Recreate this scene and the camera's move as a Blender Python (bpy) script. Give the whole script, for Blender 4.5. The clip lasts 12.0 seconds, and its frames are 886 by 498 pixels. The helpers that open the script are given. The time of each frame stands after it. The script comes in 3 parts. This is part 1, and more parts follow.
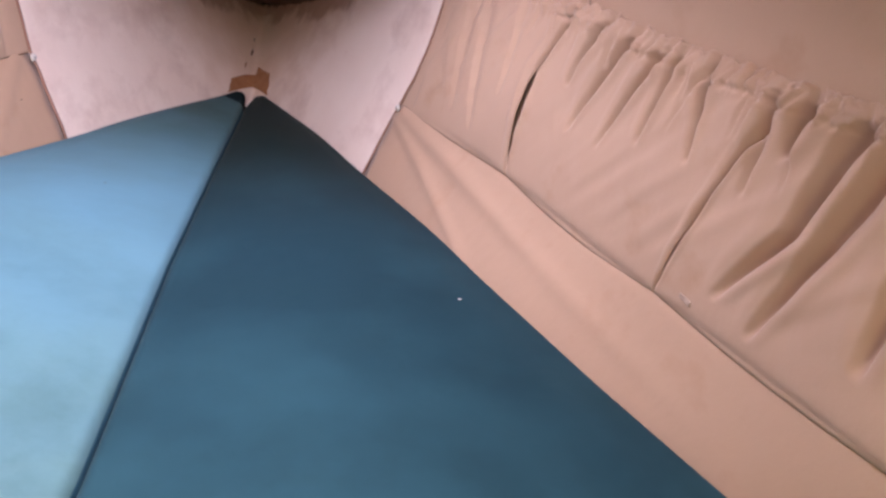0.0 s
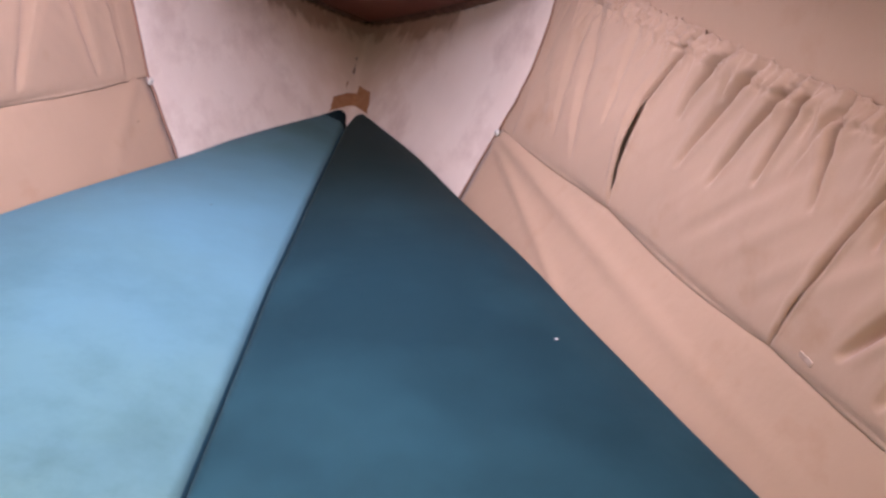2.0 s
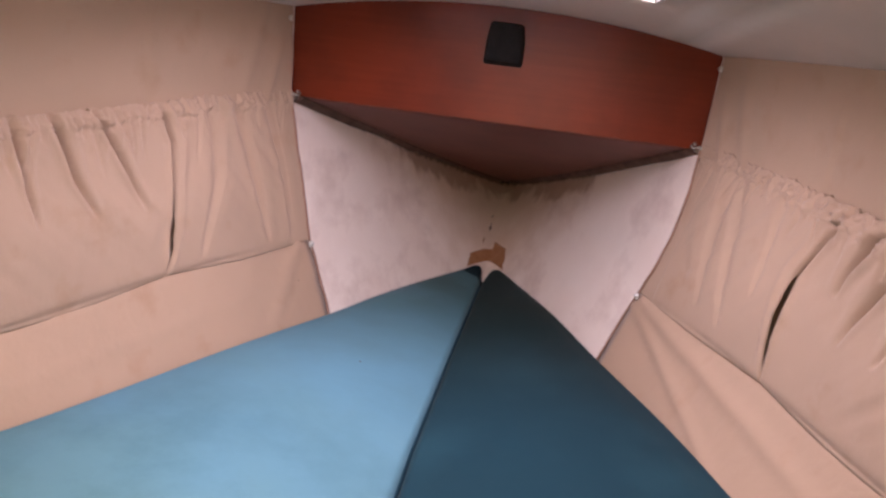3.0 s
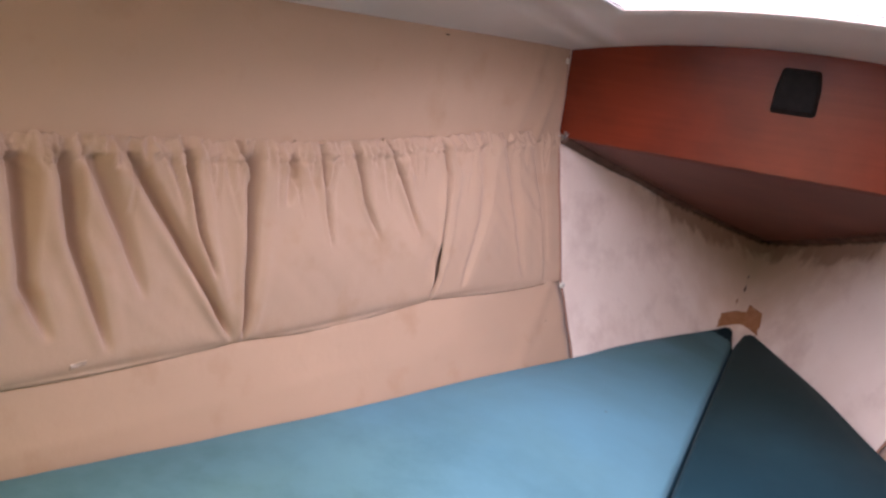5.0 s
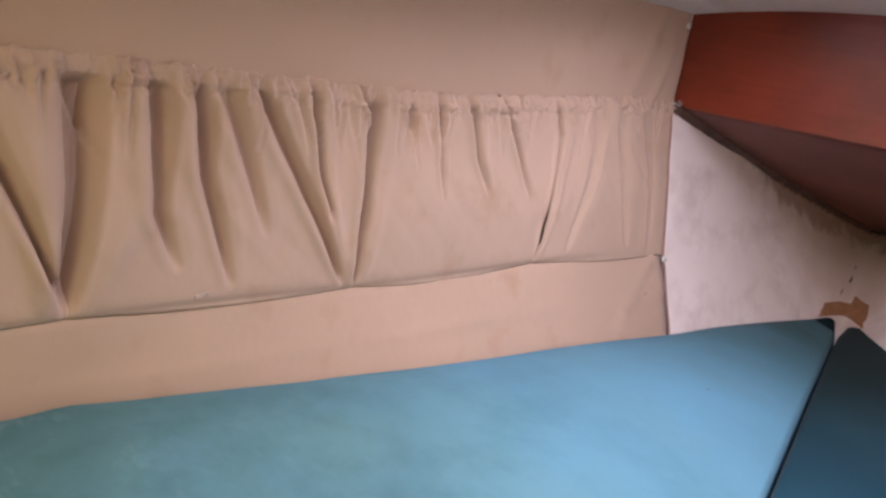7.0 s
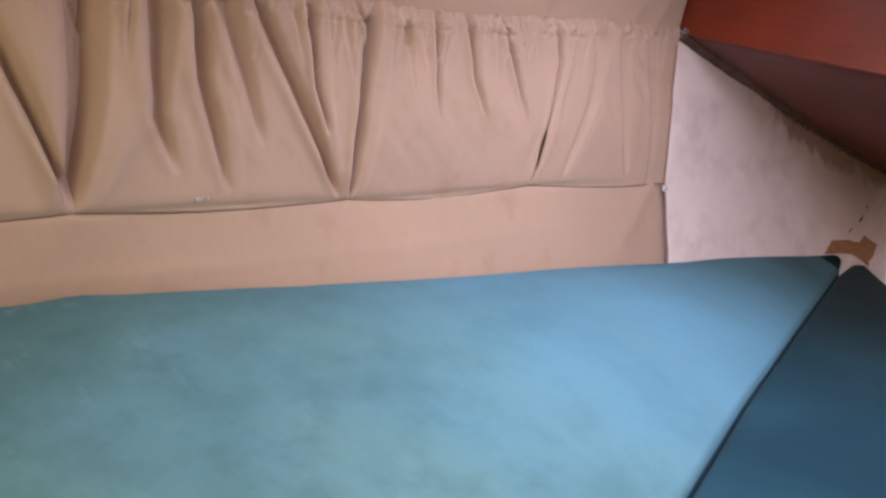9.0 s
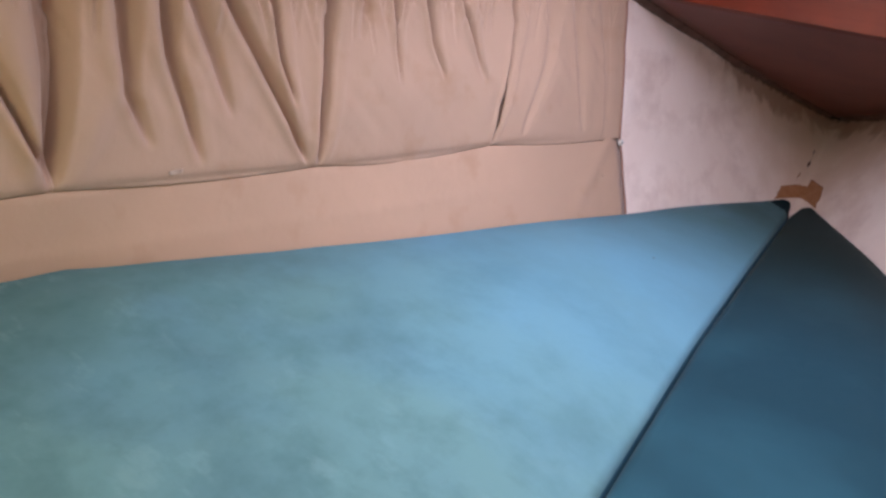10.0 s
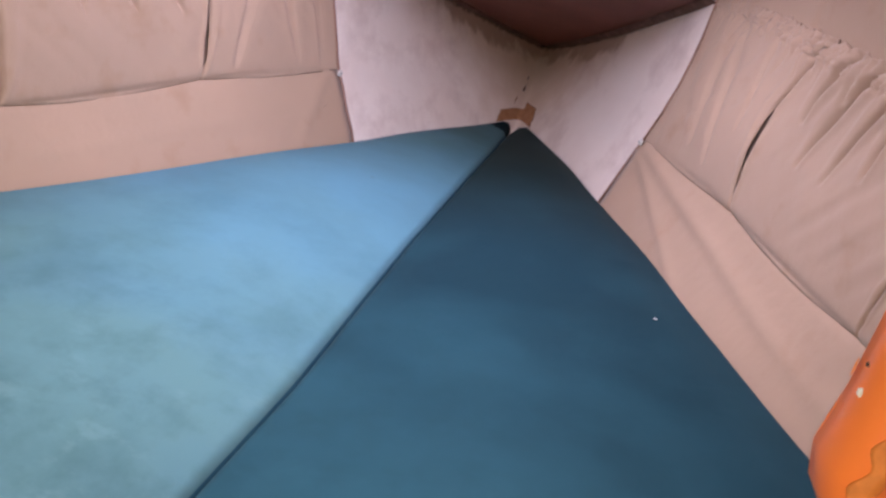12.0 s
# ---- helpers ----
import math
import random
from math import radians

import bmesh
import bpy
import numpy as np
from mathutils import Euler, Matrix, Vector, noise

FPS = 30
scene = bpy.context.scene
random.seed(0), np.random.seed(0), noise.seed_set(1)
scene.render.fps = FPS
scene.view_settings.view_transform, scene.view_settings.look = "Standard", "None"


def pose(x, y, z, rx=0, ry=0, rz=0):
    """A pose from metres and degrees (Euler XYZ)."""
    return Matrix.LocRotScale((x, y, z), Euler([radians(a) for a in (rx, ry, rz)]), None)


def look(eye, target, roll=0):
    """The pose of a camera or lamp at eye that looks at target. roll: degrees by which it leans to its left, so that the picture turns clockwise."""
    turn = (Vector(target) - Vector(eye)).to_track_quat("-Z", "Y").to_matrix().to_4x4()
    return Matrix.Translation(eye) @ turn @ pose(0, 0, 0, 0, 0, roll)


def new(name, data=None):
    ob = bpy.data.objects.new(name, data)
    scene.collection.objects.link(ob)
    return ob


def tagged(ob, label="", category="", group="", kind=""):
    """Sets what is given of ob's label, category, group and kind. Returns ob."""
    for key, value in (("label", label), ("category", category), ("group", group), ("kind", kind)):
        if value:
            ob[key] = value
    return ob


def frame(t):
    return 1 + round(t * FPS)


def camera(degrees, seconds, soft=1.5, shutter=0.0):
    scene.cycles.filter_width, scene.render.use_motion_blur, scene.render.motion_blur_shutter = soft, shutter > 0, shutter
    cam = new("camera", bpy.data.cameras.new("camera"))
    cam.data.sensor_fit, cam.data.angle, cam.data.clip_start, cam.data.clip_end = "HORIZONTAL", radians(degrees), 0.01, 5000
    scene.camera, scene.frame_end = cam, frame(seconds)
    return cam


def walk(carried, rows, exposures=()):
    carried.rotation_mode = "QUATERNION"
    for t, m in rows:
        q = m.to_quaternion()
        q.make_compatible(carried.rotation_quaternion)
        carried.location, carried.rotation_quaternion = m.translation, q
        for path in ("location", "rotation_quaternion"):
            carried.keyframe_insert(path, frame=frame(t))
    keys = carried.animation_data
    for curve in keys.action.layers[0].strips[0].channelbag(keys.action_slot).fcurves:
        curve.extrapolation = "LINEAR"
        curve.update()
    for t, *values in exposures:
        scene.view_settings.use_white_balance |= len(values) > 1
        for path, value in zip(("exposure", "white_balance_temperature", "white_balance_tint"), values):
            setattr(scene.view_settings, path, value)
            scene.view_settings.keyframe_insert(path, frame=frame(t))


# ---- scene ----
cam = camera(62.9, 12.0, soft=2.6)
PATH = [
    (0, (0.154, -0.09, 0.909), (0.543, 1.698, 0.101), 10.7),
    (0.5, (0.162, -0.084, 0.902), (0.617, 1.677, 0.072), 10.8),
    (1, (0.16, -0.073, 0.906), (0.634, 1.672, 0.052), 10.9),
    (1.5, (0.15, -0.062, 0.917), (0.46, 1.714, 0.052), 10.2),
    (2, (0.145, -0.056, 0.929), (0.287, 1.759, 0.101), 9.5),
    (2.5, (0.132, -0.064, 0.955), (0.082, 1.81, 0.259), 7.8),
    (3, (0.109, -0.076, 0.971), (-0.133, 1.841, 0.454), 7.0),
    (3.5, (0.09, -0.085, 0.966), (-0.378, 1.81, 0.534), 6.7),
    (5.5, (0.036, -0.088, 0.944), (-0.825, 1.647, 0.445), 9.2),
    (6, (0.017, -0.093, 0.929), (-0.872, 1.622, 0.412), 10.1),
    (6.5, (-0.01, -0.105, 0.918), (-0.981, 1.557, 0.374), 10.5),
    (8.5, (0.069, -0.113, 0.903), (-0.878, 1.532, 0.275), 10.8),
    (9, (0.07, -0.119, 0.886), (-0.918, 1.473, 0.188), 11.2),
    (9.5, (0.071, -0.142, 0.893), (-0.896, 1.44, 0.143), 11.0),
    (10, (0.095, -0.158, 0.9), (-0.788, 1.459, 0.121), 9.7),
    (10.5, (0.116, -0.17, 0.915), (-0.684, 1.476, 0.108), 10.5),
    (11, (0.146, -0.184, 0.911), (-0.54, 1.51, 0.1), 9.9),
    (11.5, (0.185, -0.189, 0.903), (-0.348, 1.56, 0.092), 10.0),
    (12, (0.236, -0.183, 0.896), (-0.109, 1.617, 0.096), 10.5),
]
# seconds, stops, kelvin and tint of the camera that took the clip
LIGHTNESS = [(0.0, -0.03, 6500, 17), (2.0, -0.10, 6550, 17), (2.5, -0.17, 6700, 16), (3.0, -0.28, 6800, 15.5), (3.5, -0.33, 6900, 15), (5.5, -0.18, 6450, 10), (6.5, -0.17, 6300, 9), (8.5, -0.22, 6200, 9), (10.5, -0.27, 6150, 11), (12.0, -0.28, 6050, 14)]
walk(cam, [(t, look(eye, target, roll)) for t, eye, target, roll in PATH], LIGHTNESS)

# ---- world and light ----
sky_world = bpy.data.worlds.new("overcast_sky")
sky_world.use_nodes = True
scene.world = sky_world
wt = sky_world.node_tree
sky = wt.nodes.new("ShaderNodeTexSky")
sky.sky_type, sky.sun_disc = "NISHITA", False
sky.sun_elevation, sky.sun_rotation = radians(59), radians(0)
wt.links.new(sky.outputs[0], wt.nodes["Background"].inputs[0])
wt.nodes["Background"].inputs[1].default_value = 0.12


def area(name, place, target, w, h, watts, colour):
    lamp = bpy.data.lights.new(name, "AREA")
    lamp.shape, lamp.size, lamp.size_y, lamp.energy, lamp.color = "RECTANGLE", w, h, watts, colour
    ob = new(name, lamp)
    ob.matrix_world = look(place, target)
    return ob


sun = bpy.data.lights.new("sun", "SUN")
sun.energy, sun.angle, sun.color = 5.0, radians(20), (1.0, 0.95, 0.88)
new("sun", sun).matrix_world = look((0, 3, 5), (0, 0, 0))

# daylight through the deck hatch and the companionway behind
area("hatch_daylight", (0, 0.61, 1.225), (0, 0.61, 0.25), 0.418, 0.608, 11.2, (1.0, 0.92, 1.17))
area("companionway_daylight", (0.0, -1.19, 0.71), (0.05, 1.0, 0.66), 0.56, 0.40, 3.2, (1.0, 0.89, 0.66))
# fill added through an unseen ceiling opening, to brighten the berth's aft end
area("aft_fill", (0.0, -0.82, 1.20), (0.0, -0.70, 0.0), 0.56, 0.60, 14.0, (1.0, 0.89, 0.56))


# ---- materials ----
def material(name, base, rough=0.6, metal=0.0, sheen=0.0, coat=0.0, spec=0.5):
    m = bpy.data.materials.new(name)
    m.use_nodes = True
    b = m.node_tree.nodes["Principled BSDF"]
    b.inputs["Base Color"].default_value = (*base, 1)
    b.inputs["Roughness"].default_value, b.inputs["Metallic"].default_value = rough, metal
    b.inputs["Sheen Weight"].default_value, b.inputs["Coat Weight"].default_value = sheen, coat
    b.inputs["Specular IOR Level"].default_value = spec
    return m, m.node_tree, b


def node(nt, kind, **values):
    n = nt.nodes.new(kind)
    for k, v in values.items():
        n.inputs[k].default_value = v
    return n


def noise_fac(nt, scale, detail=4.0, stretch=(1, 1, 1), rough=0.55):
    co = nt.nodes.new("ShaderNodeTexCoord")
    mp = node(nt, "ShaderNodeMapping", Scale=stretch)
    n = node(nt, "ShaderNodeTexNoise", Scale=scale, Detail=detail, Roughness=rough)
    nt.links.new(co.outputs["Object"], mp.inputs[0])
    nt.links.new(mp.outputs[0], n.inputs["Vector"])
    return n.outputs["Fac"]


def ramp(nt, fac, stops):
    r = nt.nodes.new("ShaderNodeValToRGB")
    e = r.color_ramp.elements
    while len(e) < len(stops):
        e.new(0.5)
    for s, (p, c) in zip(e, stops):
        s.position, s.color = p, (*c, 1) if len(c) == 3 else c
    nt.links.new(fac, r.inputs[0])
    return r.outputs[0]


def mix(nt, fac, a, b, mode="MIX"):
    m = nt.nodes.new("ShaderNodeMix")
    m.data_type, m.blend_type = "RGBA", mode
    for slot, v in ((0, fac), (6, a), (7, b)):
        if isinstance(v, bpy.types.NodeSocket):
            nt.links.new(v, m.inputs[slot])
        else:
            m.inputs[slot].default_value = v if slot == 0 else (*v, 1)
    return m.outputs[2]


def math_node(nt, op, *args, clamp=False):
    m = nt.nodes.new("ShaderNodeMath")
    m.operation, m.use_clamp = op, clamp
    for i, v in enumerate(args):
        if isinstance(v, bpy.types.NodeSocket):
            nt.links.new(v, m.inputs[i])
        else:
            m.inputs[i].default_value = v
    return m.outputs[0]


def step(nt, v, lo, hi):
    m = nt.nodes.new("ShaderNodeMapRange")
    m.interpolation_type = "SMOOTHSTEP"
    m.inputs["From Min"].default_value, m.inputs["From Max"].default_value = lo, hi
    nt.links.new(v, m.inputs["Value"])
    return m.outputs["Result"]


def axes(nt):
    co, sep = nt.nodes.new("ShaderNodeTexCoord"), nt.nodes.new("ShaderNodeSeparateXYZ")
    nt.links.new(co.outputs["Object"], sep.inputs[0])
    return sep.outputs


def bump(nt, b, fac, strength, distance):
    n = node(nt, "ShaderNodeBump", Strength=strength, Distance=distance)
    nt.links.new(fac, n.inputs["Height"])
    if b.inputs["Normal"].is_linked:
        nt.links.new(b.inputs["Normal"].links[0].from_socket, n.inputs["Normal"])
    nt.links.new(n.outputs[0], b.inputs["Normal"])


def cloth(name, a, b2, dirt, sheen=0.15, spec=0.25):
    m, nt, b = material(name, a, 0.85, sheen=sheen, spec=spec)
    c = mix(nt, ramp(nt, noise_fac(nt, 5), [(0.3, (0, 0, 0)), (0.75, (1, 1, 1))]), a, b2)
    c = mix(nt, ramp(nt, noise_fac(nt, 16, 6), [(0.58, (0, 0, 0)), (0.8, (0.5, 0.5, 0.5))]), c, dirt)
    nt.links.new(c, b.inputs["Base Color"])
    bump(nt, b, noise_fac(nt, 900, 2, (1, 1, 0.6)), 0.25, 0.0006)
    bump(nt, b, noise_fac(nt, 34, 6, (1, 1.1, 0.8)), 0.28, 0.004)
    return m


LINING = cloth("peach_cloth", (0.480, 0.327, 0.228), (0.448, 0.309, 0.217), (0.38, 0.22, 0.13))
POCKET = cloth("pocket_cloth", (0.497, 0.342, 0.243), (0.455, 0.318, 0.229), (0.38, 0.22, 0.12))
HEM = cloth("hem_cloth", (0.38, 0.21, 0.15), (0.32, 0.18, 0.12), (0.2, 0.1, 0.06))


def velour(name, a, b2, aft_tone, dirt, amount, tip_dark, lifted, tip, fore=0.85, aft=0.25):
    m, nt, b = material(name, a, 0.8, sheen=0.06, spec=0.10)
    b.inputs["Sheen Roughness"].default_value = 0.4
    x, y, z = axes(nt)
    # fore-to-aft fall of light put into the colour, plus random patches
    aft_light = math_node(nt, "ADD", step(nt, y, fore, aft), math_node(nt, "MULTIPLY", math_node(nt, "SUBTRACT", noise_fac(nt, 4, 3), 0.5), 1.3), clamp=True)
    c = mix(nt, aft_light, a, aft_tone)
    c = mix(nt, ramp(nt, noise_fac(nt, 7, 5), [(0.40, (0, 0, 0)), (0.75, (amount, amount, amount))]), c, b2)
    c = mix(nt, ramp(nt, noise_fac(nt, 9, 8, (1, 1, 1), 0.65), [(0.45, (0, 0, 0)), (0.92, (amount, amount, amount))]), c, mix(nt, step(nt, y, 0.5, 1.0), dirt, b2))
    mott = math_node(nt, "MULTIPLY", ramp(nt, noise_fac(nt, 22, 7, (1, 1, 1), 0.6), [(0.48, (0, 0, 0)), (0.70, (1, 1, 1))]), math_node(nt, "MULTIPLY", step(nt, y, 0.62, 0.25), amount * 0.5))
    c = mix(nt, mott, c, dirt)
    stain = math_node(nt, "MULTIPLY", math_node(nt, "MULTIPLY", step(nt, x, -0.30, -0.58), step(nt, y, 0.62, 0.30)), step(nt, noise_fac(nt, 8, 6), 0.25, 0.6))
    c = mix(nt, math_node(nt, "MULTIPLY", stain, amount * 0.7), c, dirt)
    # grime at the pointed end, with the bow's shade put into the same colour
    grime_shade = math_node(nt, "MULTIPLY", step(nt, y, *tip), step(nt, noise_fac(nt, 6, 5), -0.15, 0.62))
    c = mix(nt, math_node(nt, "MULTIPLY", grime_shade, tip_dark), c, dirt)
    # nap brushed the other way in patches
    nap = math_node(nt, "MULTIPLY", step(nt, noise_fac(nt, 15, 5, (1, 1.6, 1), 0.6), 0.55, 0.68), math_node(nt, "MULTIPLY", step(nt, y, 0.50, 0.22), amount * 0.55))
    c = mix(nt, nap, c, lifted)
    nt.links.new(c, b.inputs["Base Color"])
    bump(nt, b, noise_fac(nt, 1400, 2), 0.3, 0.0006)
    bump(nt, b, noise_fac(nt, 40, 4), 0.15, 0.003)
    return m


# same velour as DEEP; the nap's light sheen is put into PALE's base colours
PALE = velour("pale_blue_velour", (0.108, 0.250, 0.325), (0.092, 0.20, 0.238), (0.120, 0.240, 0.243), (0.045, 0.108, 0.105), 0.6, 0.95, (0.19, 0.33, 0.33), (1.0, 1.60))
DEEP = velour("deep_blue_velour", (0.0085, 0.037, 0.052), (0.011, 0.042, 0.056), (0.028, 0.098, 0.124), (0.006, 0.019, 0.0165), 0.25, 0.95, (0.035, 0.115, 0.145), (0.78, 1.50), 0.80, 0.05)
BOXING = cloth("blue_boxing_cloth", (0.030, 0.11, 0.16), (0.034, 0.12, 0.17), (0.02, 0.07, 0.10), 0.0)
GUSSET = cloth("gusset_cloth", (0.010, 0.024, 0.028), (0.014, 0.030, 0.033), (0.008, 0.012, 0.012), 0.0, 0.05)


def gelcoat():
    m, nt, b = material("mouldy_white_gelcoat", (0.84, 0.755, 0.735), 0.55, spec=0.35)
    x, y, z = axes(nt)
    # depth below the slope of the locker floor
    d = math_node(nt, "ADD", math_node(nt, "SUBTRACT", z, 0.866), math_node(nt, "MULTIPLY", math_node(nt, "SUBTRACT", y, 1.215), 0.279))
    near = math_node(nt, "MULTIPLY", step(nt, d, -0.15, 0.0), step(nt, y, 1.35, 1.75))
    streak = noise_fac(nt, 16, 7, (1, 1, 0.55))
    c = mix(nt, ramp(nt, noise_fac(nt, 7, 5), [(0.35, (0, 0, 0)), (0.75, (0.6, 0.6, 0.6))]), (0.92, 0.80, 0.72), (0.82, 0.67, 0.585))
    spots = ramp(nt, noise_fac(nt, 6.5, 7, (1, 1, 1.3), 0.62), [(0.50, (0, 0, 0)), (0.72, (0.5, 0.5, 0.5))])
    c = mix(nt, spots, c, (0.50, 0.34, 0.28))
    yellow = math_node(nt, "MULTIPLY", step(nt, math_node(nt, "ADD", y, math_node(nt, "MULTIPLY", noise_fac(nt, 14, 6), 0.35)), 1.75, 2.1), 0.75)
    c = mix(nt, yellow, c, (0.70, 0.54, 0.42))
    c = mix(nt, math_node(nt, "MULTIPLY", step(nt, math_node(nt, "MULTIPLY", near, math_node(nt, "ADD", streak, 0.05)), 0.30, 0.46), 0.72), c, (0.36, 0.21, 0.13))
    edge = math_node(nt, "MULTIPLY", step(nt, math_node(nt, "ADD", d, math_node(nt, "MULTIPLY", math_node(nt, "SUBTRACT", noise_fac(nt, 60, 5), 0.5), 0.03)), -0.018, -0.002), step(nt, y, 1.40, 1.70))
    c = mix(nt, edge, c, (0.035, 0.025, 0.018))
    nt.links.new(c, b.inputs["Base Color"])
    bump(nt, b, noise_fac(nt, 35, 5), 0.25, 0.004)
    return m


HULL = gelcoat()


def plain(name, a, b2, rough, scale=20, depth=0.001, stretch=(1, 1, 1), **kw):
    m, nt, b = material(name, a, rough, **kw)
    f = noise_fac(nt, scale, 5, stretch)
    nt.links.new(mix(nt, ramp(nt, f, [(0.35, (0, 0, 0)), (0.7, (1, 1, 1))]), a, b2), b.inputs["Base Color"])
    bump(nt, b, f, 0.3, depth)
    return m


def mahogany():
    m, nt, b = material("varnished_mahogany", (0.1, 0.025, 0.015), 0.5, coat=0.38, spec=0.12)
    b.inputs["Coat Roughness"].default_value = 0.26
    grain = noise_fac(nt, 14, 6, (0.35, 1, 9))
    c = mix(nt, ramp(nt, grain, [(0.35, (0, 0, 0)), (0.7, (1, 1, 1))]), (0.175, 0.021, 0.006), (0.20, 0.026, 0.008))
    c = mix(nt, ramp(nt, noise_fac(nt, 5, 4), [(0.45, (0, 0, 0)), (0.8, (0.6, 0.6, 0.6))]), c, (0.035, 0.0065, 0.004))
    nt.links.new(c, b.inputs["Base Color"])
    bump(nt, b, grain, 0.08, 0.001)
    return m


MAHOGANY = mahogany()
LOCKER = plain("brown_painted_plywood", (0.150, 0.040, 0.026), (0.185, 0.052, 0.034), 0.6, 9)
TRIM = plain("mouldy_brown_trim", (0.085, 0.040, 0.028), (0.17, 0.085, 0.06), 0.7, 45)
BARE = plain("bare_brown_filler", (0.34, 0.15, 0.06), (0.42, 0.21, 0.10), 0.8, 60)
CEIL = plain("grey_white_headliner", (0.72, 0.63, 0.56), (0.66, 0.575, 0.51), 0.7, 6)
FRAME = plain("white_hatch_frame", (0.78, 0.76, 0.74), (0.7, 0.68, 0.66), 0.35, 12)
BLACK = plain("black_plastic", (0.012, 0.011, 0.011), (0.02, 0.018, 0.018), 0.8, 60, spec=0.2)
STEEL = plain("dull_steel", (0.55, 0.53, 0.5), (0.4, 0.37, 0.33), 0.4, 90, metal=1.0)
SNAP = plain("white_plastic_snap", (0.8, 0.77, 0.72), (0.7, 0.66, 0.6), 0.35, 90)
WOOD = plain("plywood", (0.28, 0.18, 0.10), (0.36, 0.24, 0.14), 0.6, 9, stretch=(1, 6, 1))
ORANGE = plain("orange_varnished_wood", (0.95, 0.26, 0.05), (0.9, 0.21, 0.035), 0.35, 18, stretch=(1, 1, 0.25), coat=0.3)
WORN = plain("worn_ochre_wood", (0.80, 0.25, 0.045), (0.55, 0.17, 0.03), 0.55, 160)
MILKY = bpy.data.materials.new("milky_acrylic")
MILKY.use_nodes = True
mt = MILKY.node_tree
lucent = node(mt, "ShaderNodeBsdfTranslucent", Color=(0.92, 0.90, 0.90, 1))
mt.links.new(lucent.outputs[0], mt.nodes["Material Output"].inputs[0])
SHINY = plain("shiny_pale_patch", (0.52, 0.40, 0.32), (0.48, 0.35, 0.27), 0.15, 120, coat=0.6)
LINT = plain("white_lint", (0.85, 0.83, 0.8), (0.75, 0.73, 0.7), 0.9, 200)
DARKDOT = plain("dark_speck", (0.06, 0.04, 0.03), (0.08, 0.05, 0.04), 0.8, 200)


# ---- building helpers ----
def thing(name, at=(0, 0, 0), **tags):
    ob = new(name)
    ob.location = at
    ob.empty_display_size = 0.05
    return tagged(ob, **tags)


def mesh_ob(name, verts, faces, mat, parent=None, label="", smooth=True):
    me = bpy.data.meshes.new(name)
    me.from_pydata([tuple(map(float, v)) for v in verts], [], faces)
    me.materials.append(mat)
    bm = bmesh.new()
    bm.from_mesh(me)
    bmesh.ops.recalc_face_normals(bm, faces=bm.faces)
    bm.to_mesh(me)
    bm.free()
    if smooth:
        me.polygons.foreach_set("use_smooth", [True] * len(me.polygons))
    ob = new(name, me)
    if parent is not None:
        ob.parent = parent
        ob.matrix_parent_inverse = Matrix.Translation(-Vector(parent.location)) if parent.type == "EMPTY" else Matrix()
    if label:
        ob["label"] = label
    return ob


def part(name, bm, mat, parent, label="", smooth=False):
    bm.verts.index_update()
    v = [tuple(p.co) for p in bm.verts]
    f = [[q.index for q in p.verts] for p in bm.faces]
    bm.free()
    return mesh_ob(name, v, f, mat, parent, label, smooth)


def slab(name, grid, off, mat, parent=None, label="", keep=None, smooth=True):
    """A sheet given as a grid of places, with thickness off; keep(i, j) leaves cells out."""
    g = np.asarray(grid, float)
    nu, nv = g.shape[:2]
    back = g + np.asarray(off, float)
    verts = np.concatenate([g.reshape(-1, 3), back.reshape(-1, 3)])
    n, faces, edges = nu * nv, [], {}
    for i in range(nu - 1):
        for j in range(nv - 1):
            if keep and not keep(i, j):
                continue
            q = [i * nv + j, (i + 1) * nv + j, (i + 1) * nv + j + 1, i * nv + j + 1]
            faces.append(q)
            faces.append([k + n for k in reversed(q)])
            for a, b in zip(q, q[1:] + q[:1]):
                if (b, a) in edges:
                    del edges[(b, a)]
                else:
                    edges[(a, b)] = 1
    faces += [[b, a, a + n, b + n] for a, b in edges]
    ob = mesh_ob(name, verts, faces, mat, parent, label, smooth)
    if smooth:
        ob.data.polygons.foreach_set("use_smooth", [k < len(faces) - len(edges) for k in range(len(faces))])
    return ob


def box_bm(size, at=(0, 0, 0), bevel=0.0, turn=None):
    bm = bmesh.new()
    bmesh.ops.create_cube(bm, size=1)
    bmesh.ops.scale(bm, vec=size, verts=bm.verts)
    if bevel:
        bmesh.ops.bevel(bm, geom=bm.edges, offset=bevel, segments=2, affect="EDGES")
    if turn is not None:
        bmesh.ops.transform(bm, matrix=turn, verts=bm.verts)
    bmesh.ops.translate(bm, vec=at, verts=bm.verts)
    return bm


def smoothstep(a, b, v):
    t = np.clip((np.asarray(v, float) - a) / (b - a), 0, 1)
    return t * t * (3 - 2 * t)


def wave(seed, v, freq):
    """Smooth one-dimensional noise of about unit size."""
    rng = np.random.RandomState(seed)
    table = rng.uniform(-1, 1, 512)
    p = np.asarray(v, float) * freq + 100
    i = np.floor(p).astype(int)
    f = p - i
    f = f * f * (3 - 2 * f)
    return table[i % 512] * (1 - f) + table[(i + 1) % 512] * f


# ---- shape of the hull ----
CREASE, GATHER = np.array((-0.0744, -0.219, 0.6826)), np.array((-0.0304, -0.2602, 0.722))
CUSHION = np.polyfit([0.19, 0.3, 0.36, 0.5, 0.62, 0.7, 0.78, 0.85, 1.2, 1.5, 1.7, 1.75],
                     [0.65, 0.60, 0.57, 0.52, 0.467, 0.437, 0.408, 0.37, 0.266, 0.152, 0.064, 0.03], 3)
